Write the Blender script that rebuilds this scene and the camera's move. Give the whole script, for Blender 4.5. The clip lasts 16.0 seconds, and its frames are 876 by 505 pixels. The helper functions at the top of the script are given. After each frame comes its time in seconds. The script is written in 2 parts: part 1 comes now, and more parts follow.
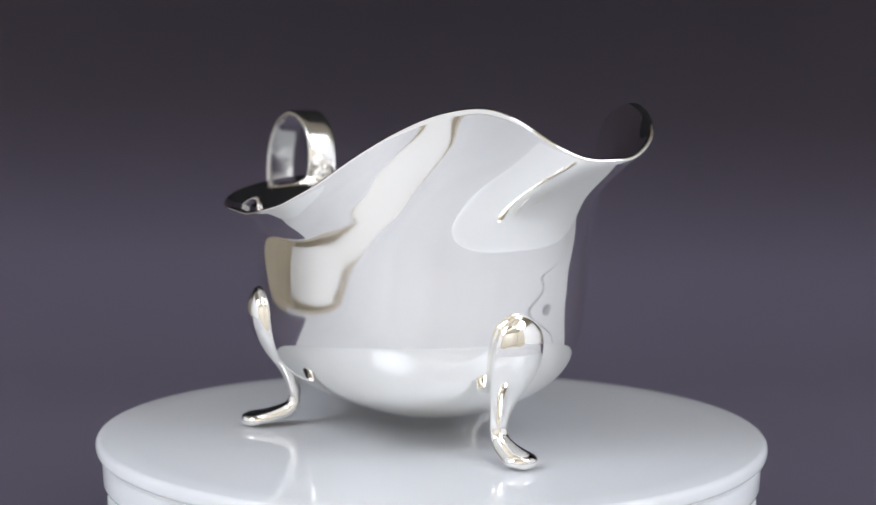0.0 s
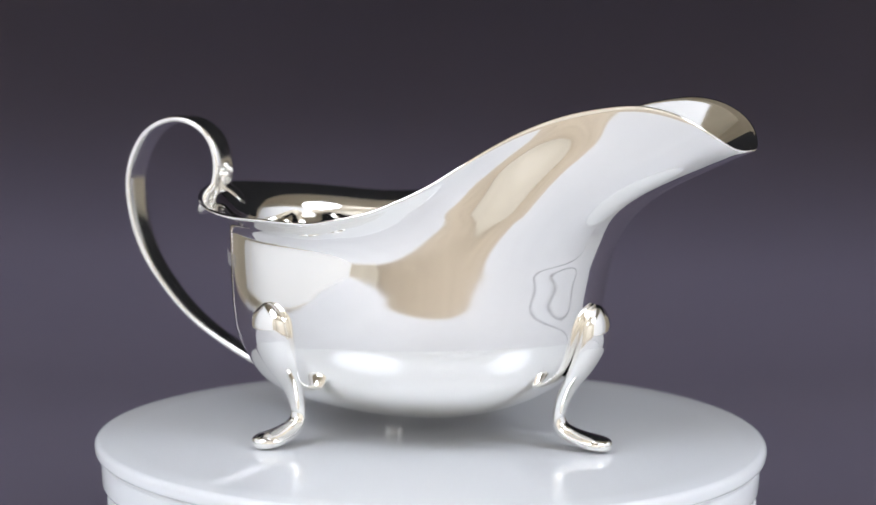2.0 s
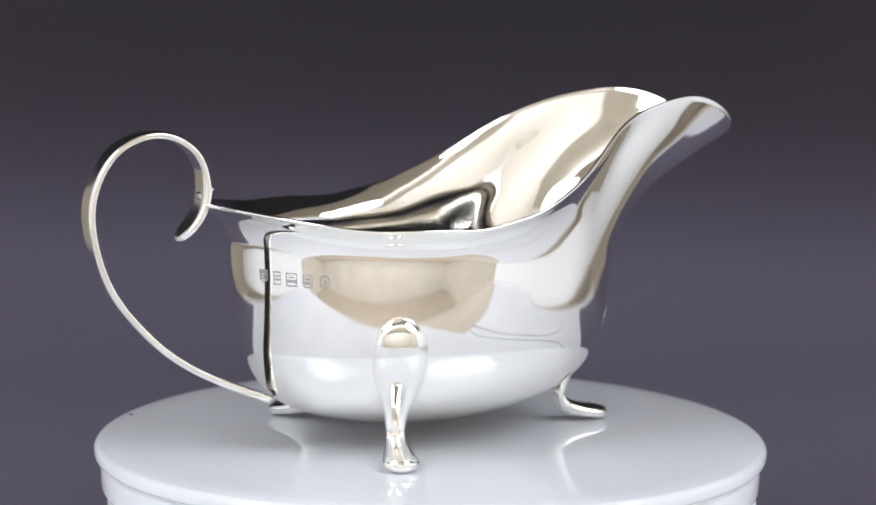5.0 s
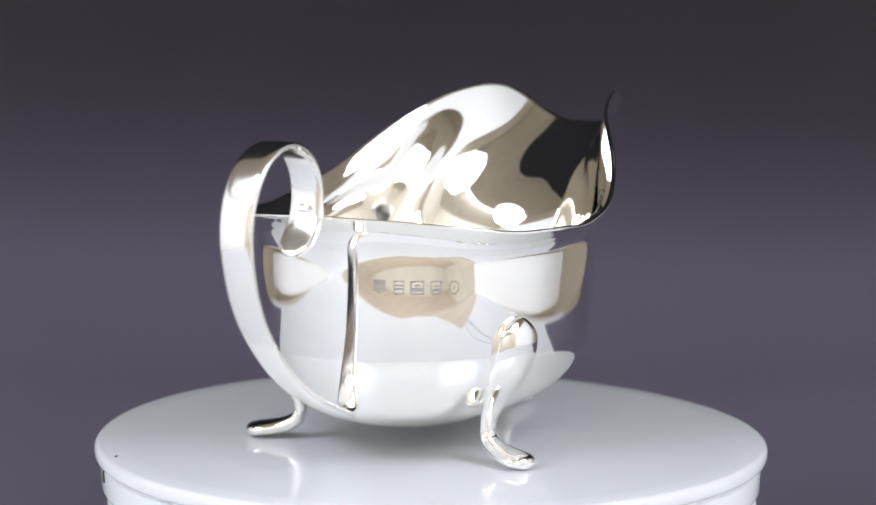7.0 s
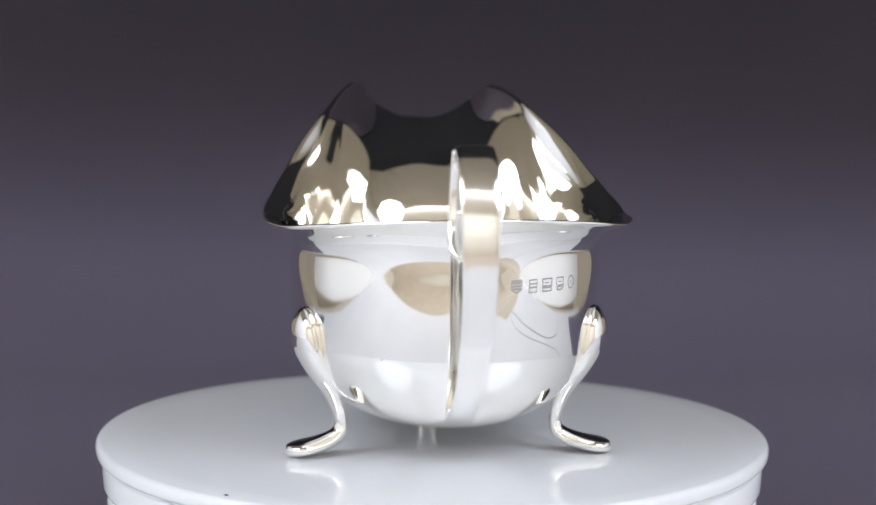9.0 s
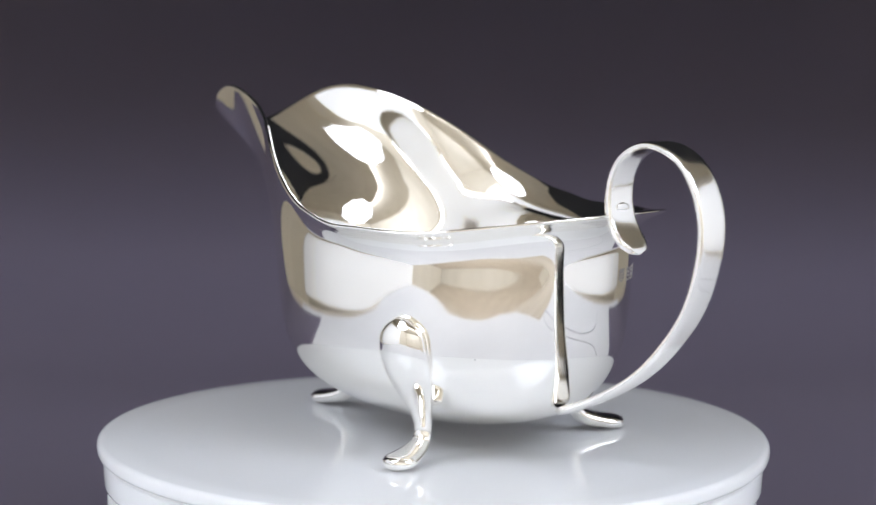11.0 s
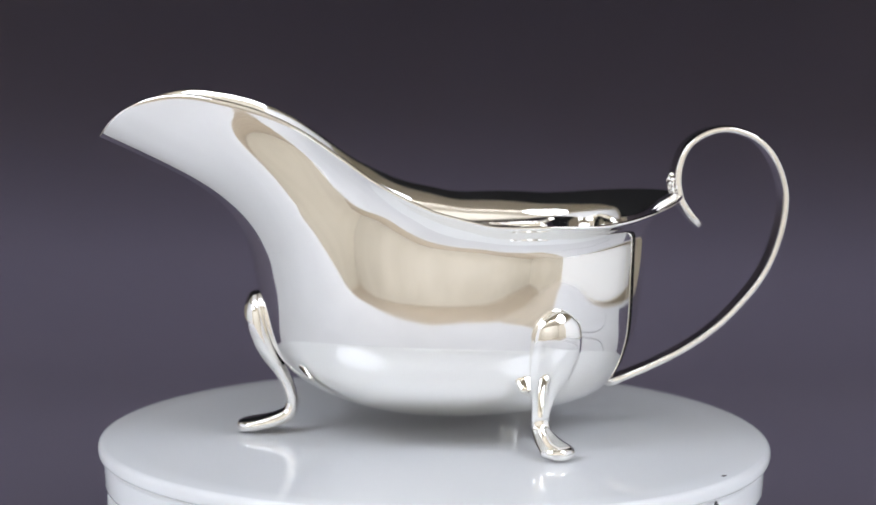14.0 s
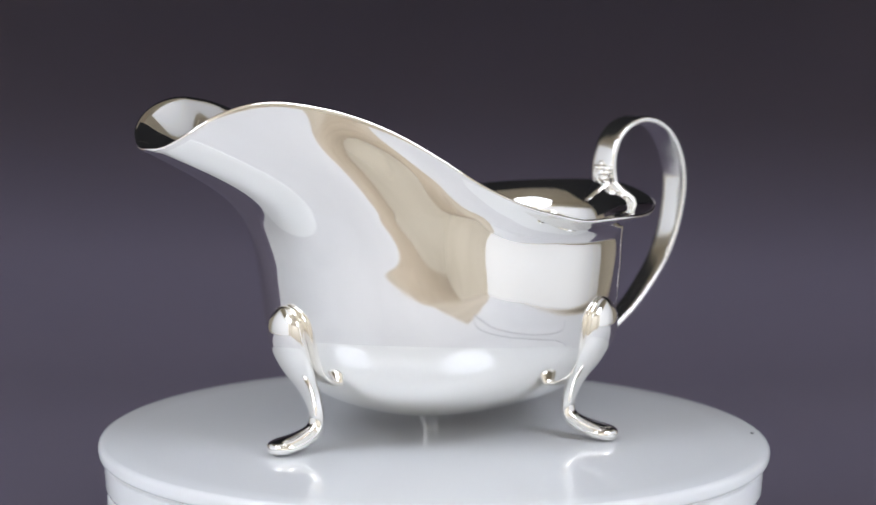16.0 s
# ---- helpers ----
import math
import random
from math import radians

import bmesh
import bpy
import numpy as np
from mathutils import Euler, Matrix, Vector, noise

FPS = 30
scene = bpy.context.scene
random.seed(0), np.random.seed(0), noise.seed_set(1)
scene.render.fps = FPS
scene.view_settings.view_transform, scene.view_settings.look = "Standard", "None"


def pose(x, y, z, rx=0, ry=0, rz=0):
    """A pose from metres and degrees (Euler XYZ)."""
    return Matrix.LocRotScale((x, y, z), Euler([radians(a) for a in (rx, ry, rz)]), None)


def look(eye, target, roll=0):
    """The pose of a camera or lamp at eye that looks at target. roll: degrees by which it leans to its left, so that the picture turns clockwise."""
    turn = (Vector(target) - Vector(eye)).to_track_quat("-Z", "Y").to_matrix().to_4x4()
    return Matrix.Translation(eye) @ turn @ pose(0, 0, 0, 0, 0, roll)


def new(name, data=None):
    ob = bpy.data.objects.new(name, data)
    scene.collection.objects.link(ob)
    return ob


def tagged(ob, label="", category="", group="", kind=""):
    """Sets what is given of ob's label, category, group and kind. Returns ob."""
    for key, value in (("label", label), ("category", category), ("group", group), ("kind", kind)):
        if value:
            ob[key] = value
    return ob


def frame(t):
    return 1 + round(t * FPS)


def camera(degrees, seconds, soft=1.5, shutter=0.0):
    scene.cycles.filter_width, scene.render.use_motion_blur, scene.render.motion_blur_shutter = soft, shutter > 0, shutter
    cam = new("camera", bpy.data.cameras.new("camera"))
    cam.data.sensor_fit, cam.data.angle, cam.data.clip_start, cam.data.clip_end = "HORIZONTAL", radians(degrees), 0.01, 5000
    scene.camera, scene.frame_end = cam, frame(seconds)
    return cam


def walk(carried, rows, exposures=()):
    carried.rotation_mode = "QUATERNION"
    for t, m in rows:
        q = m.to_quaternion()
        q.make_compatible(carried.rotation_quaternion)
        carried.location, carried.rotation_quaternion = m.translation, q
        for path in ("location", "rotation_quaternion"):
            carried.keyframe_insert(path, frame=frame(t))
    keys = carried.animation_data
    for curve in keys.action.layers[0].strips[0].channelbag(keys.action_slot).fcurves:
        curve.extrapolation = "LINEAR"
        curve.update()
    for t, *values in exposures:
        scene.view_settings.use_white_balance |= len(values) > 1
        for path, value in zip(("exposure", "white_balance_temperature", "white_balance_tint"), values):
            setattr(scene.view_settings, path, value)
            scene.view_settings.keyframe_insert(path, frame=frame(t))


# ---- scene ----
from mathutils.bvhtree import BVHTree

# Camera on a fixed stand, in front of a turning display stand; z = 0 is the top of the white plate.
cam = camera(24.51, 16.0, 1.5, 0.8)
cam.data.dof.use_dof, cam.data.dof.focus_distance, cam.data.dof.aperture_fstop = True, 0.55, 16.0
EYE = (0.0, -0.5962, 0.1284)
VIEW = look(EYE, (EYE[0] + 0.00197, EYE[1] + 1.0, EYE[2] - 0.1239), 0.502)
walk(cam, [(0.0, VIEW), (16.0, VIEW)], [(t, e - 0.4, 6140, 12) for t, e in ((0.0, 0.0), (1.5, 0.09), (3.5, 0.05), (6.6, 0.22), (8.8, 0.14), (11.4, 0.12), (12.4, -0.01), (16.0, 0.0))])

TABLE_Z = -0.055          # top of the table under the display stand
SPIN, START = 17.598, -44.19   # turn of the plate, degrees a second and at the start
LAG = ((0.0, 1.1), (1.5, 0.4), (3.5, -0.1), (5.2, -0.1), (7.0, 0.0), (9.0, -1.0), (10.2, -0.3), (11.5, 0.4), (16.0, 0.9))   # the motor's uneven turn: seconds, degrees
BOAT_TURN, BOAT_SHIFT = -18.0, -0.0020

# ---- light ----
world = bpy.data.worlds.new("world")
scene.world = world
world.use_nodes = True
world.node_tree.nodes["Background"].inputs[0].default_value = (0.8, 0.82, 0.9, 1)
world.node_tree.nodes["Background"].inputs[1].default_value = 0.02


def area_lamp(name, eye, target, sx, sy, watts, colour):
    data = bpy.data.lights.new(name, "AREA")
    data.shape, data.size, data.size_y, data.energy, data.color = "RECTANGLE", sx, sy, watts, colour
    ob = new(name, data)
    ob.matrix_world = look(eye, target)
    return ob


# Added fill to brighten the mirrored beige walls; no known lamp hangs here.
area_lamp("added_wall_fill", (0, -1.3, 1.62), (0, -3.3, 0.0), 3.0, 0.3, 114, (0.98, 0.98, 1.0))

# ---- materials ----
def material(name, colour, rough=0.5, metal=0.0):
    m = bpy.data.materials.new(name)
    m.use_nodes = True
    b = m.node_tree.nodes["Principled BSDF"]
    b.inputs["Base Color"].default_value = (*colour, 1)
    b.inputs["Roughness"].default_value = rough
    b.inputs["Metallic"].default_value = metal
    return m


def noise_node(m, scale, detail=4.0, stretch=(1, 1, 1)):
    n = m.node_tree.nodes
    co = n.new("ShaderNodeTexCoord")
    mp = n.new("ShaderNodeMapping")
    mp.inputs["Scale"].default_value = stretch
    tx = n.new("ShaderNodeTexNoise")
    tx.inputs["Scale"].default_value = scale
    tx.inputs["Detail"].default_value = detail
    m.node_tree.links.new(co.outputs["Object"], mp.inputs["Vector"])
    m.node_tree.links.new(mp.outputs["Vector"], tx.inputs["Vector"])
    return tx


def vary_colour(m, c1, c2, scale, detail=4.0, stretch=(1, 1, 1), lo=0.3, hi=0.7):
    tx = noise_node(m, scale, detail, stretch)
    r = m.node_tree.nodes.new("ShaderNodeValToRGB")
    r.color_ramp.elements[0].position, r.color_ramp.elements[1].position = lo, hi
    r.color_ramp.elements[0].color, r.color_ramp.elements[1].color = (*c1, 1), (*c2, 1)
    m.node_tree.links.new(tx.outputs["Fac"], r.inputs["Fac"])
    m.node_tree.links.new(r.outputs["Color"], m.node_tree.nodes["Principled BSDF"].inputs["Base Color"])


def vary_rough(m, lo, hi, scale, stretch=(1, 1, 1)):
    tx = noise_node(m, scale, 6.0, stretch)
    r = m.node_tree.nodes.new("ShaderNodeMapRange")
    r.inputs["From Min"].default_value, r.inputs["From Max"].default_value = 0.3, 0.7
    r.inputs["To Min"].default_value, r.inputs["To Max"].default_value = lo, hi
    m.node_tree.links.new(tx.outputs["Fac"], r.inputs["Value"])
    m.node_tree.links.new(r.outputs["Result"], m.node_tree.nodes["Principled BSDF"].inputs["Roughness"])


def relief(m, scale, strength, distance, detail=4.0, stretch=(1, 1, 1)):
    tx = noise_node(m, scale, detail, stretch)
    b = m.node_tree.nodes.new("ShaderNodeBump")
    b.inputs["Strength"].default_value, b.inputs["Distance"].default_value = strength, distance
    m.node_tree.links.new(tx.outputs["Fac"], b.inputs["Height"])
    m.node_tree.links.new(b.outputs["Normal"], m.node_tree.nodes["Principled BSDF"].inputs["Normal"])


def glowing(name, colour, strength):
    m = material(name, (0.8, 0.8, 0.8), 0.8)
    b = m.node_tree.nodes["Principled BSDF"]
    b.inputs["Emission Color"].default_value = (*colour, 1)
    b.inputs["Emission Strength"].default_value = strength
    return m


WORN = material("worn_silver", (0.95, 0.935, 0.9), 0.1, 1.0)
vary_rough(WORN, 0.12, 0.2, 80)
SILVER = material("polished_silver", (0.95, 0.935, 0.9), 0.03, 1.0)
vary_rough(SILVER, 0.03, 0.065, 45)
STAMP = material("stamped_silver", (0.5, 0.49, 0.49), 0.35, 1.0)
ACRYLIC = material("white_acrylic", (0.8, 0.815, 0.83), 0.08)
vary_rough(ACRYLIC, 0.05, 0.085, 40)
ACRYLIC.node_tree.nodes["Principled BSDF"].inputs["Specular IOR Level"].default_value = 0.36
PLASTIC = material("white_plastic", (0.78, 0.79, 0.8), 0.3)
relief(PLASTIC, 300, 0.1, 0.0003)
INK = material("black_ink", (0.02, 0.02, 0.022), 0.5)
CLOTH = material("grey_backdrop_cloth", (0.1, 0.09, 0.105), 0.9)
vary_colour(CLOTH, (0.131, 0.114, 0.16), (0.148, 0.129, 0.178), 3, 3.0)
relief(CLOTH, 900, 0.25, 0.0004)
WALL = material("beige_wall_paint", (0.68, 0.6, 0.47), 0.8)
vary_colour(WALL, (0.74, 0.71, 0.63), (0.82, 0.79, 0.715), 2.5)
CEIL = material("ceiling_paint", (0.6, 0.57, 0.5), 0.8)
vary_colour(CEIL, (0.56, 0.53, 0.46), (0.64, 0.61, 0.54), 2.0)
FLOOR = material("pale_wood_floor", (0.6, 0.52, 0.41), 0.5)
vary_colour(FLOOR, (0.42, 0.36, 0.285), (0.54, 0.475, 0.39), 3, 5.0, (1, 8, 1))
TABLETOP = material("pale_wood", (0.46, 0.4, 0.31), 0.5)
vary_colour(TABLETOP, (0.42, 0.36, 0.275), (0.52, 0.455, 0.36), 4, 5.0, (1, 9, 1))
SHEET = material("white_paper", (0.62, 0.62, 0.66), 0.55)
vary_colour(SHEET, (0.64, 0.645, 0.665), (0.71, 0.715, 0.735), 5)
relief(SHEET, 6, 0.4, 0.004, 2.0)


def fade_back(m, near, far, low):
    """Uneven lighting put into emission: glow falls off from near to far along y."""
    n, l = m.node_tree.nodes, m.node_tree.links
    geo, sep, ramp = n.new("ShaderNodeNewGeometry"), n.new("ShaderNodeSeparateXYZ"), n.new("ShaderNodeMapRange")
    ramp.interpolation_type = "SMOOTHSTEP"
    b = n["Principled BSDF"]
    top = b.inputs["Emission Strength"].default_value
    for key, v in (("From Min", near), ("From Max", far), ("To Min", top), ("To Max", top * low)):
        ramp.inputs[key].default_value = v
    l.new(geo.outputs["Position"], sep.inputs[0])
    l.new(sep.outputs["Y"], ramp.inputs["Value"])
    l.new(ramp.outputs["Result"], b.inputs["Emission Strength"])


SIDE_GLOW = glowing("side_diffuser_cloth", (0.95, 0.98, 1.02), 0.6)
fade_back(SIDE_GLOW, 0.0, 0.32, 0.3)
TOP_GLOW = glowing("top_diffuser_cloth", (0.93, 0.97, 1.04), 8.5)
POLE = material("pale_metal", (0.8, 0.77, 0.7), 0.5)
GREY_RUBBER = material("grey_rubber", (0.6, 0.6, 0.62), 0.5)
BLACK = material("black_fabric", (0.012, 0.012, 0.013), 0.9)
BLACK.node_tree.nodes["Principled BSDF"].inputs["Specular IOR Level"].default_value = 0.08


# ---- mesh helpers ----
def spline(ts, vals, tq):
    """Natural cubic spline through vals (n or n x k) at ts, read at tq."""
    ts, vals, tq = np.asarray(ts, float), np.asarray(vals, float), np.asarray(tq, float)
    flat = vals.ndim == 1
    v = vals[:, None] if flat else vals
    n = len(ts)
    h = np.diff(ts)
    a = np.eye(n)
    b = np.zeros_like(v)
    for k in range(1, n - 1):
        a[k, k - 1], a[k, k], a[k, k + 1] = h[k - 1], 2 * (h[k - 1] + h[k]), h[k]
        b[k] = 6 * ((v[k + 1] - v[k]) / h[k] - (v[k] - v[k - 1]) / h[k - 1])
    m = np.linalg.solve(a, b)
    i = np.clip(np.searchsorted(ts, tq) - 1, 0, n - 2)
    d, e, hh = (tq - ts[i])[:, None], (ts[i + 1] - tq)[:, None], h[i][:, None]
    out = (m[i] * e ** 3 + m[i + 1] * d ** 3) / (6 * hh) + (v[i] / hh - m[i] * hh / 6) * e + (v[i + 1] / hh - m[i + 1] * hh / 6) * d
    return out[:, 0] if flat else out


def mesh_object(name, verts, faces, mat, parent=None, smooth=True, label=""):
    me = bpy.data.meshes.new(name)
    me.from_pydata([tuple(v) for v in verts], [], faces)
    me.validate()
    bm = bmesh.new()
    bm.from_mesh(me)
    bmesh.ops.recalc_face_normals(bm, faces=bm.faces)
    for f in bm.faces:
        f.smooth = smooth
    bm.to_mesh(me)
    bm.free()
    me.materials.append(mat)
    ob = new(name, me)
    if parent:
        ob.parent = parent
    if label:
        ob["label"] = label
    return ob


def part(name, bm, mat, parent=None, label="", smooth=False):
    bmesh.ops.recalc_face_normals(bm, faces=bm.faces)
    me = bpy.data.meshes.new(name)
    for f in bm.faces:
        f.smooth = smooth
    bm.to_mesh(me)
    bm.free()
    me.materials.append(mat)
    ob = new(name, me)
    if parent:
        ob.parent = parent
    if label:
        ob["label"] = label
    return ob


def box(x0, y0, z0, x1, y1, z1, bevel=0.0):
    bm = bmesh.new()
    bmesh.ops.create_cube(bm, size=1, matrix=Matrix.Translation(((x0 + x1) / 2, (y0 + y1) / 2, (z0 + z1) / 2)) @ Matrix.Diagonal((x1 - x0, y1 - y0, z1 - z0, 1)))
    if bevel:
        bmesh.ops.bevel(bm, geom=list(bm.edges), offset=bevel, segments=3, affect="EDGES", profile=0.5)
    return bm


def lathe(profile, n=128):
    """Verts and faces of a profile [(r, z)] turned about z."""
    verts, faces = [], []
    for r, z in profile:
        for k in range(n):
            a = 2 * math.pi * k / n
            verts.append((r * math.cos(a), r * math.sin(a), z))
    for i in range(len(profile) - 1):
        for k in range(n):
            k2 = (k + 1) % n
            faces.append((i * n + k, i * n + k2, (i + 1) * n + k2, (i + 1) * n + k))
    return verts, faces


def sweep(path, half_w, half_t, side, rows=90, ring=28, power=2.0):
    """Rounded strap along path (in a plane with the normal side): half widths along side, half thicknesses across."""
    path = np.asarray(path, float)
    d = np.r_[0, np.cumsum(np.linalg.norm(np.diff(path, axis=0), axis=1))]
    q = np.linspace(0, d[-1], rows)
    c, w, t = spline(d, path, q), spline(d, half_w, q), spline(d, half_t, q)
    tan = np.gradient(c, axis=0)
    tan /= np.linalg.norm(tan, axis=1)[:, None]
    side = np.asarray(side, float)
    nor = np.cross(tan, side)
    # rounded ends
    e = np.minimum(q, d[-1] - q)
    rad = np.where(q < d[-1] / 2, w[3], w[-4])
    cap = np.sqrt(np.clip(1 - (1 - np.clip(e / rad, 0, 1)) ** 2, 0.0004, 1))
    w, t = w * cap, t * np.sqrt(cap)
    verts, faces = [], []
    for i in range(rows):
        for k in range(ring):
            a = 2 * math.pi * k / ring
            ca, sa = math.cos(a), math.sin(a)
            ca, sa = math.copysign(abs(ca) ** (2 / power), ca), math.copysign(abs(sa) ** (2 / power), sa)
            verts.append(c[i] + side * w[i] * ca + nor[i] * t[i] * sa)
    for i in range(rows - 1):
        for k in range(ring):
            k2 = (k + 1) % ring
            faces.append((i * ring + k, i * ring + k2, (i + 1) * ring + k2, (i + 1) * ring + k))
    faces.append(tuple(range(ring)))
    faces.append(tuple(range((rows - 1) * ring, rows * ring)))
    return verts, faces


# ---- room and table ----
def room():
    x, y0, y1, z0, z1, t = 2.3, -3.3, 1.2, -0.8, 1.7, 0.1
    tagged(part("floor", box(-x, y0, z0 - t, x, y1, z0), FLOOR), "pale wooden floor of the room", "floor", kind="structure")
    tagged(part("ceiling", box(-x, y0, z1, x, y1, z1 + t), CEIL), "plain painted ceiling of the room", "ceiling", kind="structure")
    tagged(part("wall_south", box(-x - t, y0 - t, z0, x + t, y0, z1), WALL), "warm beige painted wall", "wall", kind="structure")
    tagged(part("wall_north", box(-x - t, y1, z0, x + t, y1 + t, z1), WALL), "warm beige painted wall", "wall", kind="structure")
    tagged(part("wall_west", box(-x - t, y0, z0, -x, y1, z1), WALL), "warm beige painted wall", "wall", kind="structure")
    tagged(part("wall_east", box(x, y0, z0, x + t, y1, z1), WALL), "warm beige painted wall", "wall", kind="structure")


def table():
    top = tagged(new("table"), "pale wooden table under the display turntable", "table")
    part("tabletop", box(-0.45, -0.37, TABLE_Z - 0.034, 0.45, 0.95, TABLE_Z - 0.004, 0.003), TABLETOP, top)
    for sx in (-0.42, 0.42):
        for sy in (-0.33, 0.9):
            part("leg", box(sx - 0.025, sy - 0.025, -0.8, sx + 0.025, sy + 0.025, TABLE_Z - 0.034, 0.003), TABLETOP, top)


SHEET_EDGE = [(-0.43, 0.24), (-0.415, -0.02), (-0.425, -0.14), (-0.44, -0.19), (-0.447, -0.355), (-0.3, -0.362), (-0.18, -0.352), (-0.02, -0.345), (0.06, -0.36), (0.14, -0.345),
              (0.19, -0.3), (0.22, -0.255), (0.3, -0.27), (0.39, -0.3), (0.445, -0.33), (0.44, -0.22), (0.43, -0.12), (0.42, -0.02), (0.43, 0.24)]


def sheet():
    """White paper with torn, uneven edges, under the stand; its back lies under the cloth."""
    n = len(SHEET_EDGE)
    bm = bmesh.new()
    loops = [[bm.verts.new((x * q, y * q, z)) for x, y in SHEET_EDGE] for q, z in ((1.0, TABLE_Z - 0.0038), (1.0, TABLE_Z - 0.0014), (0.992, TABLE_Z - 0.0008))]
    for l0, l1 in zip(loops, loops[1:]):
        for k in range(n):
            bm.faces.new((l0[k], l0[(k + 1) % n], l1[(k + 1) % n], l1[k]))
    bm.faces.new(loops[2])
    bm.faces.new(loops[0])
    tagged(part("paper_sheet", bm, SHEET), "large white paper sheet with uneven edges on the table", "paper sheet")


def backdrop():
    """One dark cloth: on the table behind the turntable, curving up and standing behind."""
    r, y0 = 0.3, 0.36
    pts = [(0.105, TABLE_Z), (0.2, TABLE_Z), (y0, TABLE_Z)]
    pts += [(y0 + r * math.sin(radians(a)), TABLE_Z + r * (1 - math.cos(radians(a)))) for a in range(10, 91, 10)]
    pts += [(y0 + r, 0.45), (y0 + r, 0.75), (y0 + r, 1.0)]
    pts = np.array(pts)
    d = np.r_[0, np.cumsum(np.linalg.norm(np.diff(pts, axis=0), axis=1))]
    c = spline(d, pts, np.linspace(0, d[-1], 110))
    c[:, 1] = np.maximum(c[:, 1], TABLE_Z)
    tan = np.gradient(c, axis=0)
    tan /= np.linalg.norm(tan, axis=1)[:, None]
    nor = np.stack([tan[:, 1], -tan[:, 0]], 1)
    xs = np.linspace(-0.4, 0.4, 60)
    verts, faces = [], []
    nx, ny = len(xs), len(c)
    for off in (0.0, 0.0025):
        for i in range(ny):
            lift = 0.004 * min(1.0, max(0.0, (c[i, 1] - TABLE_Z) / 0.2))
            grow = min(1.0, max(0.0, (c[i, 1] - TABLE_Z - 0.02) / 0.3))
            for x in xs * (1 + 1.1 * grow * grow * (3 - 2 * grow)):
                w = lift * noise.noise((x * 2.2, i * 0.09, 3.0))
                verts.append((x, c[i, 0] + nor[i, 0] * (off + w), c[i, 1] + nor[i, 1] * (off + w)))
    o = nx * ny
    for i in range(ny - 1):
        for k in range(nx - 1):
            a = i * nx + k
            faces.append((a, a + 1, a + nx + 1, a + nx))
            faces.append((o + a + nx, o + a + nx + 1, o + a + 1, o + a))
    for i in range(ny - 1):
        for k in (0, nx - 1):
            a = i * nx + k
            faces.append((a, a + nx, o + a + nx, o + a))
    for k in range(nx - 1):
        for i in (0, ny - 1):
            a = i * nx + k
            faces.append((a, a + 1, o + a + 1, o + a))
    tagged(mesh_object("backdrop", verts, faces, CLOTH), "dark purple-grey backdrop cloth swept up behind", "backdrop", kind="structure")


def flag():
    """Black board hung behind and above the boat: keeps the lamps off the upper cloth."""
    thing = tagged(new("flag_panel"), "large black foam board hung above the backdrop cloth", "flag panel")
    board = box(-0.56, 0.32, 0.168, 0.56, 0.33, 0.9, 0.002)
    board.transform(Matrix.Translation((0, 0, 0.19)) @ Matrix.Rotation(radians(1.4), 4, "Y") @ Matrix.Translation((0, 0, -0.19)))
    part("board", board, BLACK, thing)
    for sx in (-0.45, 0.45):
        bm = bmesh.new()
        bmesh.ops.create_cone(bm, segments=16, radius1=0.004, radius2=0.004, depth=0.83, cap_ends=True, matrix=Matrix.Translation((sx, 0.325, 1.285)))
        part("hanging_rod", bm, BLACK, thing, "thin black hanging rod")


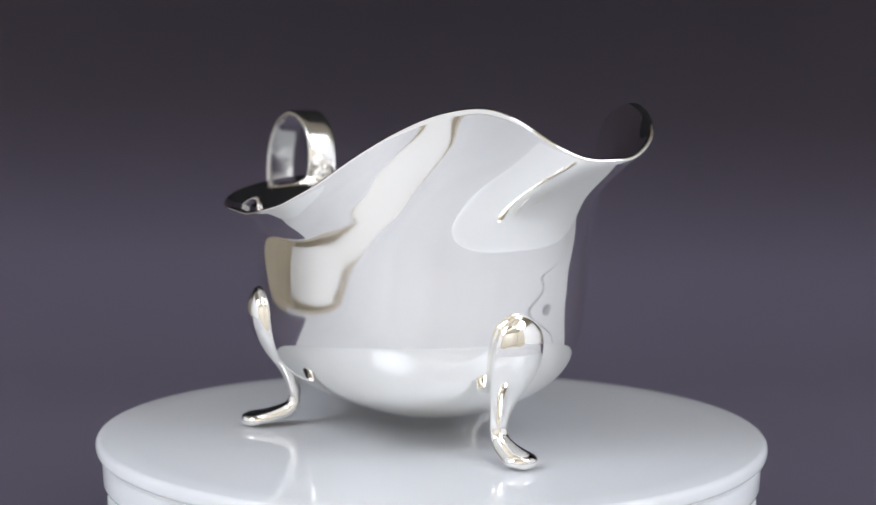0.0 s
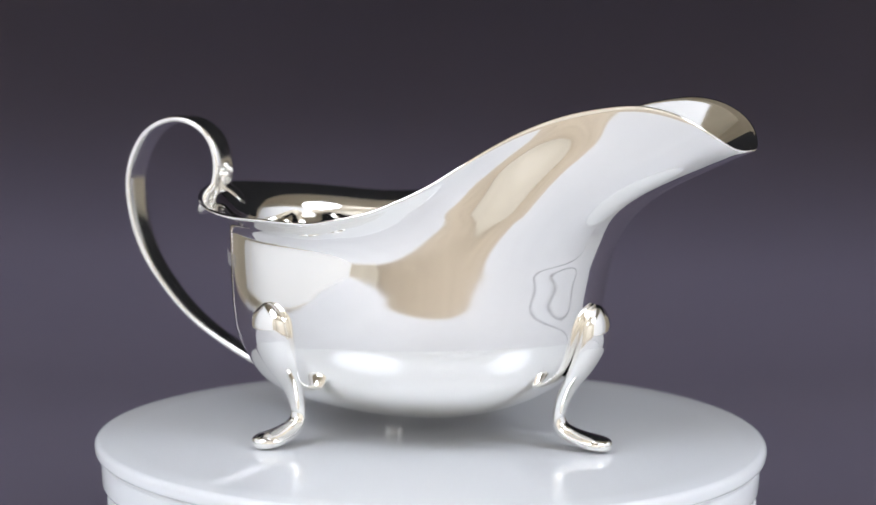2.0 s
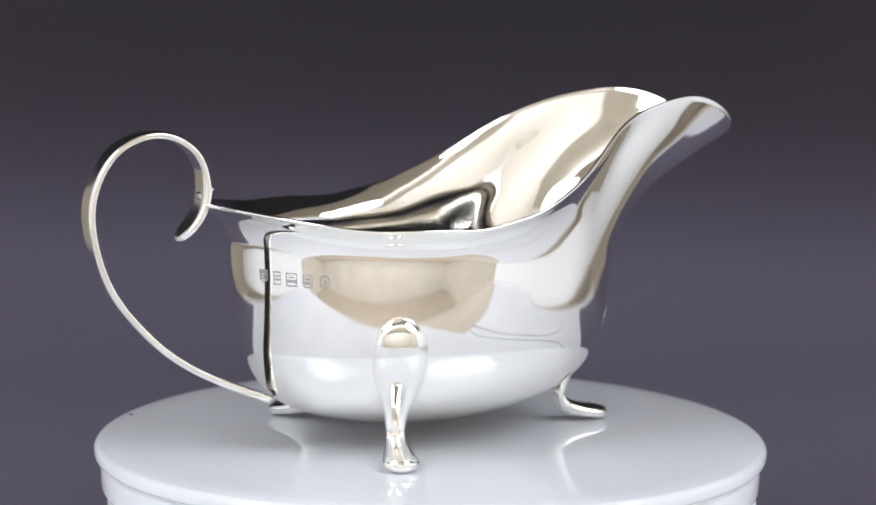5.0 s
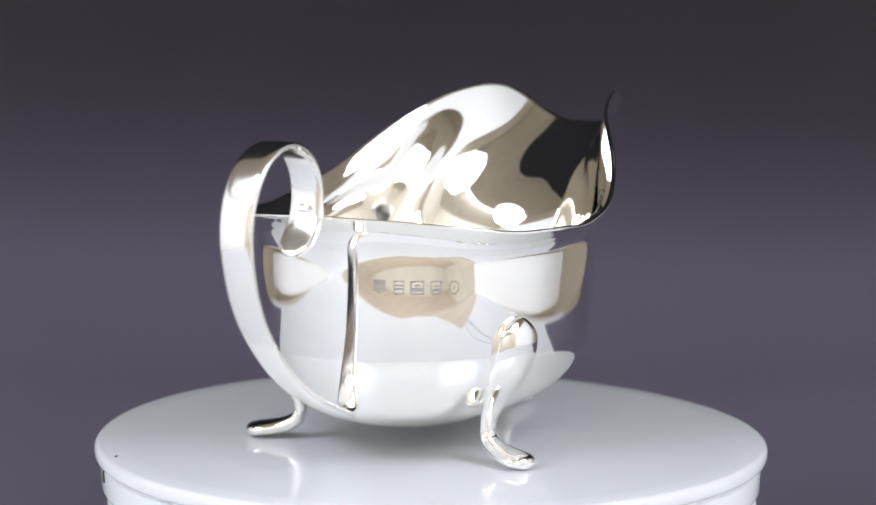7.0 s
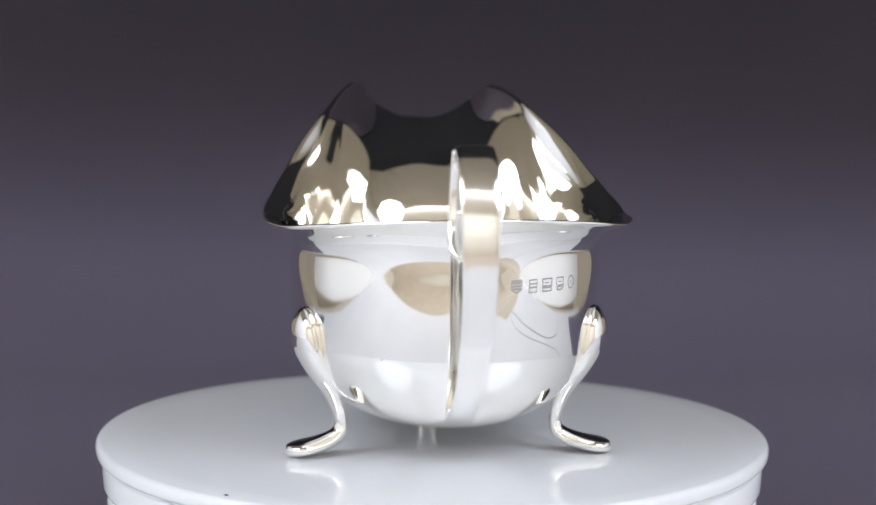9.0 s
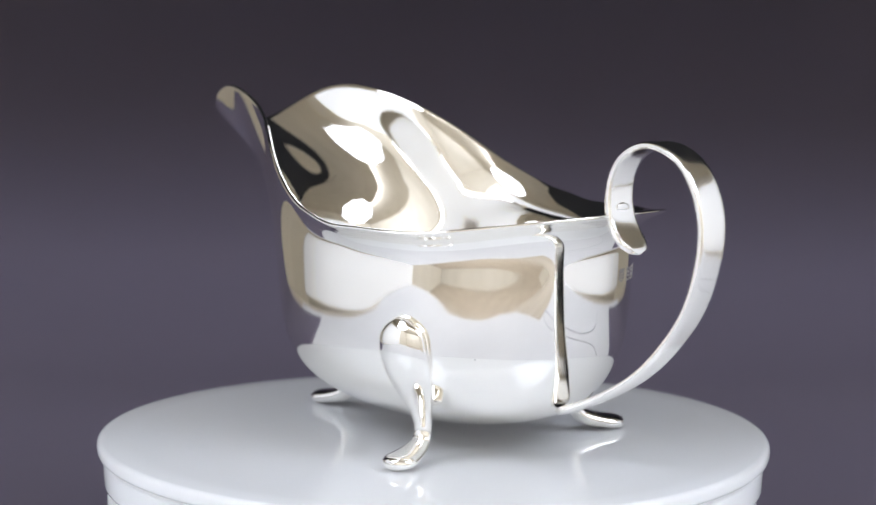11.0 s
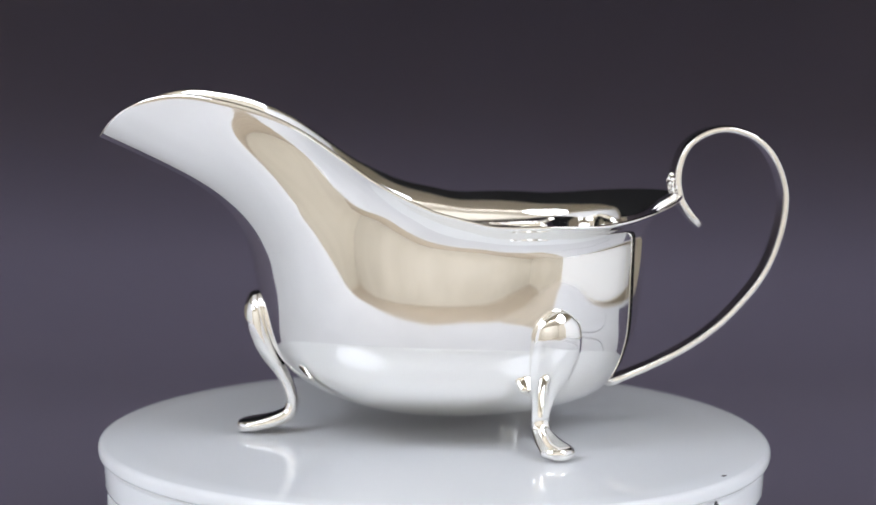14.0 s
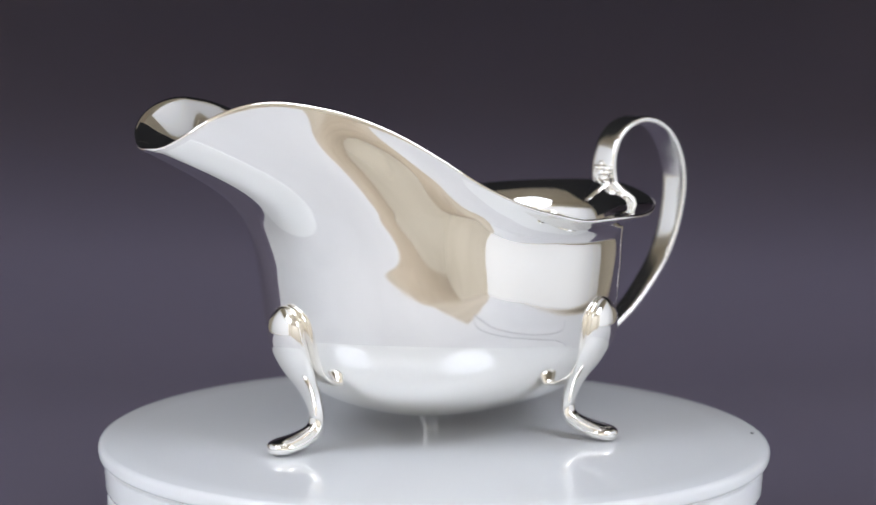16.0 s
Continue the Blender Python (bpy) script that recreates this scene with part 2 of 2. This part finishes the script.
def softbox(x, y, z, w, h, aim, glow, label, hung=False, corner=0.0, lean=0.0):
    """Diffuser w by h with its corners cut off by corner, a black shell behind it, and a stand."""
    thing = tagged(new("softbox"), label, "softbox", "softboxes round the table")
    p, q, c = w / 2, h / 2, corner
    ring = [(-p + c, -q), (p - c, -q), (p, -q + c), (p, q - c), (p - c, q), (-p + c, q), (-p, q - c), (-p, -q + c)] if c else [(-p, -q), (p, -q), (p, q), (-p, q)]
    n = len(ring)
    bm = bmesh.new()
    front, rear = [[bm.verts.new((a, b, d)) for a, b in ring] for d in (-0.002, 0.002)]
    bm.faces.new(front)
    bm.faces.new(rear)
    for k in range(n):
        bm.faces.new((front[k], front[(k + 1) % n], rear[(k + 1) % n], rear[k]))
    part("diffuser", bm, glow, thing, "glowing white diffuser cloth")
    bm = bmesh.new()
    wide, narrow = [bm.verts.new((a, b, 0.004)) for a, b in ring], [bm.verts.new((a * 0.12 / w, b * 0.12 / h, 0.2)) for a, b in ring]
    for k in range(n):
        bm.faces.new((wide[k], wide[(k + 1) % n], narrow[(k + 1) % n], narrow[k]))
    bm.faces.new(narrow)
    bm.faces.new(wide)
    part("shell", bm, BLACK, thing, "black fabric shell")
    place = look((x, y, z), aim, lean)
    thing.matrix_world = place
    back = place @ Vector((0, 0, 0.19))
    z0, z1 = (back.z, 1.7) if hung else (-0.8, back.z)
    bm = bmesh.new()
    bmesh.ops.create_cone(bm, segments=16, radius1=0.005, radius2=0.005, depth=z1 - z0, cap_ends=True, matrix=place.inverted() @ Matrix.Translation((back.x, back.y, (z0 + z1) / 2)))
    part("stand_pole", bm, POLE, thing, "pale grey metal stand")


# ---- display stand ----
def turntable():
    thing = tagged(new("turntable"), "round white motorised display turntable on a grey backdrop", "turntable")
    v, f = lathe([(0.0005, 0.0), (0.05, 0.0), (0.09, 0.0), (0.0982, 0.0), (0.0988, -0.0001), (0.0994, -0.0004), (0.0998, -0.0009), (0.1, -0.0015), (0.1, -0.0030), (0.0998, -0.0037),
                  (0.0993, -0.0042), (0.0986, -0.0045), (0.0977, -0.0047), (0.0977, -0.0051), (0.0981, -0.0056), (0.0982, -0.0062), (0.0981, -0.0125), (0.0977, -0.0136), (0.0965, -0.0141), (0.09, -0.0141), (0.0005, -0.0141)], 192)
    # the thin acrylic is slightly warped, and sits a little off the axis
    a0, shift = radians(46), radians(152.6)
    v = [(x + 0.00058 * math.cos(shift), y + 0.00058 * math.sin(shift), z + (0.0005 * math.cos(2 * (math.atan2(y, x) - a0)) + 0.0004) * (x * x + y * y) / 0.01) for x, y, z in v]
    plate = mesh_object("plate", v, f, ACRYLIC, thing, label="glossy white acrylic plate")
    v, f = lathe([(0.0005, -0.0152), (0.0955, -0.0152), (0.0966, -0.0158), (0.0968, -0.0168), (0.0968, TABLE_Z + 0.003), (0.096, TABLE_Z), (0.0005, TABLE_Z)], 160)
    mesh_object("base", v, f, PLASTIC, thing, label="white plastic drum base")
    bm = bmesh.new()
    bmesh.ops.create_cone(bm, segments=12, radius1=0.0008, radius2=0.0006, depth=0.0002, cap_ends=True, matrix=pose(-0.0526, 0.0811, 0.0001) @ Matrix.Diagonal((1, 0.7, 1, 1)))
    part("speck", bm, INK, plate, "tiny black speck")
    a = radians(118)
    bm = bmesh.new()
    tri = [(-0.0003, 0.0020), (0.0003, 0.0020), (0.0009, 0.0009), (0.0017, -0.0018), (-0.0017, -0.0018), (-0.0007, 0.0007)]
    front = [bm.verts.new((0.0002, x, z)) for x, z in tri]
    back = [bm.verts.new((-0.0002, x, z)) for x, z in tri]
    bm.faces.new(front)
    for k in range(6):
        bm.faces.new((front[k], front[(k + 1) % 6], back[(k + 1) % 6], back[k]))
    bm.transform(pose(0.0983 * math.cos(a) + 0.00058 * math.cos(shift), 0.0983 * math.sin(a) + 0.00058 * math.sin(shift), -0.0072, 0, 0, 118))
    part("arrow_mark", bm, INK, plate, "small black printed arrow")
    return thing, plate


def cable():
    """Thin power cable of the turntable, lying over the table."""
    pts = np.array([(0.09, 0.02), (0.17, 0.03), (0.235, 0.0), (0.25, -0.08), (0.235, -0.17), (0.243, -0.25), (0.256, -0.262), (0.268, -0.2), (0.278, -0.12), (0.29, -0.04), (0.33, 0.0), (0.385, 0.0)])
    d = np.r_[0, np.cumsum(np.linalg.norm(np.diff(pts, axis=0), axis=1))]
    c = spline(d, pts, np.linspace(0, d[-1], 140))
    verts, faces = [], []
    tan = np.gradient(c, axis=0)
    tan /= np.linalg.norm(tan, axis=1)[:, None]
    for (x, y), (tx, ty) in zip(c, tan):
        for k in range(10):
            a = 2 * math.pi * k / 10
            r = 0.0009
            verts.append((x - ty * r * math.cos(a), y + tx * r * math.cos(a), TABLE_Z - 0.0008 + r + r * math.sin(a)))
    for i in range(139):
        for k in range(10):
            k2 = (k + 1) % 10
            faces.append((i * 10 + k, i * 10 + k2, i * 10 + 10 + k2, i * 10 + 10 + k))
    faces += [tuple(range(10)), tuple(range(1390, 1400))]
    tagged(mesh_object("power_cable", verts, faces, GREY_RUBBER), "thin grey power cable lying on the white paper", "cable")


# ---- silver sauce boat ----
LEVELS = [  # z, front, back, half width of the bowl, in mm
    (5.7, -3, -14, 4), (6.3, 6, -21, 9), (7.2, 13, -27.5, 13.5), (9.0, 21, -37, 19.5), (11.8, 29.3, -46.3, 26.5), (14.1, 34.3, -50.5, 31), (18.4, 41, -54.4, 36.9),
    (23.6, 46.2, -57.3, 40.8), (30.3, 49.6, -60, 43.3), (39.6, 51.9, -61.9, 44.5), (47, 53.1, -62.7, 44.9), (54, 54.5, -63.2, 45.1)]
RIM = [  # angle round the bowl, x, half width, z, in mm
    (0, 97.9, 0, 88.5), (12, 96.1, 9.1, 89.8), (19, 92.6, 15.4, 93.8), (26, 85.5, 19.7, 98.6), (33, 75.2, 23, 101.2), (40, 64.6, 26.3, 100.4), (46, 55.1, 29.2, 98.3), (52, 45.6, 32.7, 94.6), (59, 36.2, 38, 89),
    (66, 27.7, 42.9, 82.9), (73, 19.7, 46.4, 77.5), (79, 11.9, 49.2, 73.5), (85, 4.6, 51, 70.5), (91, -3.3, 52.3, 68.6), (97, -11.6, 52.7, 66.9), (103, -20.4, 52.6, 66.8), (110, -30.1, 51.7, 66.9),
    (118, -40.4, 48.3, 66.7), (128, -51.1, 42.4, 67.7), (140, -60.6, 32.5, 69.2), (156, -68.8, 18.5, 70.5), (180, -74.3, 0, 71.3)]
SKEW = [  # angle, and how far the one side of the hand-shaped lip differs from the other: forward, sideways, up, in mm
    (0, 0, 0.11, 0), (25, 0.78, -0.84, 0.41), (50, -0.45, -0.21, 0.14), (75, -1.1, -0.74, 0.12), (100, -0.86, -0.18, 0.02), (130, -0.27, 0.24, -0.25), (180, 0, 0.22, 0)]
FLARE = [  # angle, forward, outward, up of the lip, and the two handle lengths
    (0, 0.92, 0.0, 0.39, 0.35, 0.40), (20, 0.7, 0.22, 0.64, 0.36, 0.38), (40, 0.34, 0.3, 0.87, 0.38, 0.2), (60, 0.1, 0.44, 0.87, 0.44, 0.15), (78, 0.0, 0.74, 0.62, 0.5, 0.19),
    (95, 0.0, 0.92, 0.38, 0.42, 0.26), (140, -0.64, 0.68, 0.38, 0.42, 0.34), (180, -0.88, 0.0, 0.46, 0.42, 0.36)]


def bowl_rows(n_around=192, n_up=110):
    """Outer surface of the bowl as a grid: n_up rows of n_around points, in metres."""
    half = np.linspace(0, 180, n_around // 2 + 1)
    rim = np.array(RIM, float)
    mirror = lambda tab, odd: np.vstack([tab[:0:-1] * np.array([-1] + [(-1 if k in odd else 1) for k in range(1, tab.shape[1])]), tab, (tab[-2::-1] * np.array([-1] + [(-1 if k in odd else 1) for k in range(1, tab.shape[1])])) + np.array([360] + [0] * (tab.shape[1] - 1))])
    rim_all, fl = mirror(rim, (2,)), np.array(FLARE, float)
    fl_all = mirror(fl, (2,))
    r = spline(rim_all[:, 0], rim_all[:, 1:], half)
    t1 = spline(fl_all[:, 0], fl_all[:, 1:], half)
    xc, power = -7.0, 2.0 / 2.15
    ca, sa = np.cos(np.radians(half)), np.sin(np.radians(half))
    ca, sa = np.sign(ca) * np.abs(ca) ** power, np.abs(sa) ** power
    rows = [np.stack([np.full_like(half, -8.5), 0 * half, np.full_like(half, 5.6)], 1)]
    for z, xf, xb, b in LEVELS:
        rows.append(np.stack([np.where(ca > 0, xc + (xf - xc) * ca, xc + (xc - xb) * ca), b * sa, np.full_like(half, z)], 1))
    w = rows[-1]
    t0 = w - rows[-2]
    t0 /= np.linalg.norm(t0, axis=1)[:, None]
    rise = np.clip((half - 52) / 42, 0, 1)
    w = w + t0 * (0.4 + 5.4 * rise * rise * (3 - 2 * rise))[:, None]
    rows.append(w)
    tv = t1[:, :3] / np.linalg.norm(t1[:, :3], axis=1)[:, None]
    ln = np.linalg.norm(r - w, axis=1)[:, None]
    p1, p2 = w + t0 * ln * t1[:, 3:4], r - tv * ln * t1[:, 4:5]
    bulge = 2.6 * np.sin(np.pi * np.clip(half / 56, 0, 1))
    p1[:, 1] += bulge * 0.35
    p2[:, 1] += bulge
    for s in (0.2, 0.4, 0.6, 0.8, 1.0):
        rows.append(w * (1 - s) ** 3 + 3 * p1 * s * (1 - s) ** 2 + 3 * p2 * s * s * (1 - s) + r * s ** 3)
    ctrl = np.stack(rows)
    grid = np.empty((n_up, len(half), 3))
    for k in range(len(half)):
        c = ctrl[:, k]
        d = np.r_[0, np.cumsum(np.linalg.norm(np.diff(c, axis=0), axis=1))]
        u = np.linspace(0, 1, n_up)
        grid[:, k] = spline(d, c, u * d[-1])
    sk = np.array(SKEW, float)
    shift = spline(sk[:, 0], sk[:, 1:], half)[None] * np.clip((grid[:, :, 2:3] - 45) / 25, 0, 1) ** 1.5
    one, other = grid + shift, (grid + shift * np.array([-1, -1, -1])) * np.array([1, -1, 1])
    return np.concatenate([one, other[:, -2:0:-1]], axis=1) / 1000


def bowl_mesh(thick=0.0011):
    g = bowl_rows()
    # faint unevenness of hand-raised sheet
    out = g - np.array([-0.007, 0, 0.05])
    out /= np.linalg.norm(out, axis=2)[:, :, None]
    wave = np.array([[noise.noise(Vector(p) * 34.0) for p in row] for row in g])
    g = g + out * wave[:, :, None] * 0.00008
    du = np.roll(g, -1, 1) - np.roll(g, 1, 1)
    dv = np.gradient(g, axis=0)
    n = np.cross(du, dv)
    n[0] = (0, 0, -1)
    n /= np.linalg.norm(n, axis=2)[:, :, None]
    inner = g - n * thick
    lip = g[-1] - n[-1] * thick / 2 + dv[-1] / np.linalg.norm(dv[-1], axis=1)[:, None] * 0.0006
    lip1 = g[-1] - n[-1] * thick * 0.15 + dv[-1] / np.linalg.norm(dv[-1], axis=1)[:, None] * 0.0004
    lip2 = g[-1] - n[-1] * thick * 0.85 + dv[-1] / np.linalg.norm(dv[-1], axis=1)[:, None] * 0.0004
    rows = [*g[1:], lip1, lip, lip2, *inner[:0:-1]]
    m = g.shape[1]
    verts = [tuple(p) for row in rows for p in row]
    faces = []
    for i in range(len(rows) - 1):
        for k in range(m):
            k2 = (k + 1) % m
            faces.append((i * m + k, i * m + k2, (i + 1) * m + k2, (i + 1) * m + k))
    verts += [tuple(g[0, 0]), tuple(inner[0, 0])]
    a, b, last = len(verts) - 2, len(verts) - 1, (len(rows) - 1) * m
    for k in range(m):
        k2 = (k + 1) % m
        faces.append((a, k2, k))
        faces.append((b, last + k, last + k2))
    return verts, faces


HANDLE = [(-81.0, 61.7), (-77.6, 65.2), (-74.2, 70), (-72.9, 75.5), (-73.5, 81.3), (-76.2, 86.7), (-80.4, 89.9), (-87.0, 91.6), (-93.2, 90.4), (-98.5, 87.3), (-102.5, 82.3), (-105, 76.3), (-105.9, 70.8),
          (-105.2, 62.8), (-102.6, 53.6), (-98.5, 45.7), (-92.9, 38.7), (-86.4, 32.2), (-78.5, 26.4), (-70.5, 22), (-62.6, 18.4), (-51.8, 14.2)]
HANDLE_W = [4.6, 5.2, 5.2, 4.9, 4.7, 4.7, 4.8, 4.9, 5.0, 5.0, 5.0, 4.9, 4.8, 4.6, 4.4, 4.2, 4.0, 3.8, 3.6, 3.5, 3.5, 4.0]
HANDLE_T = [1.05, 1.25, 1.3, 1.25, 1.15, 1.1, 1.1, 1.1, 1.1, 1.1, 1.1, 1.1, 1.1, 1.1, 1.1, 1.1, 1.1, 1.1, 1.1, 1.1, 1.15, 1.3]
LEG = [(-6.0, 43.2), (-5.6, 39), (-6.2, 33.5), (-8.1, 28.3), (-10.5, 23.5), (-13.3, 19), (-15.5, 14.5), (-16.6, 10.5), (-16, 6.8), (-12.8, 4.5), (-8.8, 3.4), (-4.3, 2.7), (-0.2, 2.3)]
LEG_W = [4.8, 6.6, 7.6, 7.5, 6.5, 4.9, 3.5, 2.8, 2.8, 3.6, 4.5, 5.2, 5.1]
LEG_T = [2.0, 3.2, 3.8, 3.4, 2.7, 2.1, 1.9, 1.8, 2.0, 2.3, 2.3, 2.3, 2.2]


def hallmarks(verts, faces, bowl):
    """Five small stamped cartouches in a row under the lip; their signs are plain bars."""
    tree = BVHTree.FromPolygons(verts, faces)
    for k, (x, y, w) in enumerate(((-60.0, -15.5, 1.7), (-56.6, -20.0, 1.45), (-53.7, -24.1, 1.9), (-50.2, -27.8, 1.6), (-46.4, -31.0, 1.55))):
        place, nor, _, _ = tree.find_nearest(Vector((x * 1.12, y * 1.12, 52.3)) / 1000)
        if nor.dot(place) < 0:
            nor = -nor
        side = Vector((0, 0, 1)).cross(nor).normalized()
        up = nor.cross(side)
        m = Matrix((side, up, nor)).transposed().to_4x4()
        m.translation = place
        corners = 8 if k == 4 else 4
        h = 2.0
        if corners == 4:
            ring = [(-w, -h), (w, -h), (w, h), (-w, h)]
            if k == 0:
                ring = [(-w, -h * 0.55), (0, -h), (w, -h * 0.55), (w, h), (-w, h)]
            if k == 3:
                ring = [(-w * 0.6, -h), (w * 0.6, -h), (w, -h * 0.6), (w, h), (-w, h), (-w, -h * 0.6)]
        else:
            ring = [(w * math.cos(radians(22.5 + 45 * a)) * 1.05, h * math.sin(radians(22.5 + 45 * a)) * 1.05) for a in range(8)]
        bm = bmesh.new()
        n = len(ring)
        loops = [[bm.verts.new((a * q / 1000, b * q / 1000, z)) for a, b in ring] for q, z in ((1.0, -0.0001), (0.97, 0.00005), (0.76, 0.00005), (0.7, -0.0001))]
        for l0, l1 in zip(loops, loops[1:]):
            for a in range(n):
                bm.faces.new((l0[a], l0[(a + 1) % n], l1[(a + 1) % n], l1[a]))
        bars = {0: ((-0.9, 0.9, 0.3), (-0.9, 0.1, 0.3), (-0.7, -0.7, 0.3), (-0.9, 1.4, 0.2)), 1: ((-0.7, 0.6, 0.25), (-0.7, -0.4, 0.3)), 2: ((-0.75, -0.5, 0.5), (-0.4, 0.6, 0.25)), 3: ((-0.6, -0.6, 0.4), (-0.4, 0.5, 0.2)), 4: ((-0.15, 0.0, 0.5),)}[k]
        for x0, yc, t in bars:
            q = [bm.verts.new((a * w / 1000, b / 1000, 0.00004)) for a, b in ((x0, yc - t), (-x0, yc - t), (-x0, yc + t), (x0, yc + t))]
            bm.faces.new(q)
        bm.transform(m)
        part("hallmark", bm, STAMP, bowl, "small stamped hallmark cartouche")


def sauce_boat():
    thing = tagged(new("sauce_boat"), "polished silver sauce boat with scroll handle and three feet", "sauce boat")
    v, f = bowl_mesh()
    bowl = mesh_object("bowl", v, f, SILVER, thing, label="polished silver bowl with a flared lip and long spout")
    hallmarks(v, f, bowl)
    v, f = sweep(np.array([(x, 0, z) for x, z in HANDLE]) / 1000, np.array(HANDLE_W) / 1000, np.array(HANDLE_T) / 1000, (0, 1, 0), 160, 40, 4.0)
    handle = mesh_object("handle", v, f, WORN, thing, label="flat silver strap handle with a scrolled end")
    tongue = [(-74.0, 75.4), (-73.9, 73.6), (-72.8, 72.2), (-70.4, 70.6), (-67.3, 68.4), (-65.0, 65.8)]
    v, f = sweep(np.array([(x, 0, z) for x, z in tongue]) / 1000, np.array([3.8, 3.6, 3.2, 2.8, 2.2, 1.6]) / 1000, np.array([0.7, 0.8, 0.8, 0.7, 0.6, 0.4]) / 1000, (0, 1, 0), 50, 20, 2.4)
    mesh_object("tongue", v, f, SILVER, handle, label="small silver tongue soldered over the lip")
    for dx, dy, dz, r in ((0, 0, 0, 2.0), (0.4, 2.0, 1.5, 1.35), (0.4, -2.0, 1.5, 1.35), (0.3, 0, 3.0, 1.3), (0.1, 1.8, -1.6, 1.1), (0.1, -1.8, -1.6, 1.1)):
        bm = bmesh.new()
        bmesh.ops.create_icosphere(bm, subdivisions=3, radius=r / 1000, matrix=Matrix.Translation(((-72.3 + dx) / 1000, dy / 1000, (74.6 + dz) / 1000)))
        part("bead", bm, SILVER, handle, "cast silver bead", True)
    for x, y, turn in ((58.8, 0, 0), (-33.4, 46.8, 107), (-32.2, -46.8, -107)):
        v, f = sweep(np.array([(a, 0, b) for a, b in LEG]) / 1000, np.array(LEG_W) / 1000, np.array(LEG_T) / 1000, (0, 1, 0), 90, 28, 2.0)
        leg = mesh_object("foot", v, f, SILVER, thing, label="cast silver foot with a spoon-shaped knee")
        leg.matrix_local = pose(x / 1000, y / 1000, 0, 0, 0, turn)
    return thing, bowl, handle


room()
table()
sheet()
backdrop()
flag()
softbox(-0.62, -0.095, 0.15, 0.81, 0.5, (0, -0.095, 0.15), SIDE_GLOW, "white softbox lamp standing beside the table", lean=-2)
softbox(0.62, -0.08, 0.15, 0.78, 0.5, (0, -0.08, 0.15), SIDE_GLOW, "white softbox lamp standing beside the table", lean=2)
for sx in (-1, 1):
    softbox(sx * 0.55, -0.45, 0.66, 0.46, 0.46, (0, 0, 0.05), TOP_GLOW, "white octagonal softbox lamp hung over the table", True, 0.135)
stand, plate = turntable()
boat, bowl, handle = sauce_boat()
cable()


def motions():
    times = [k * 0.5 for k in range(33)]
    lag = spline([t for t, _ in LAG], [d for _, d in LAG], times)
    turns = [(t, START + SPIN * t + float(d)) for t, d in zip(times, lag)]
    walk(plate, [(t, pose(0, 0, 0, 0, 0, a)) for t, a in turns])
    walk(boat, [(t, pose(0, 0, 0, 0, 0, a + BOAT_TURN) @ pose(0, BOAT_SHIFT, 0)) for t, a in turns])


motions()
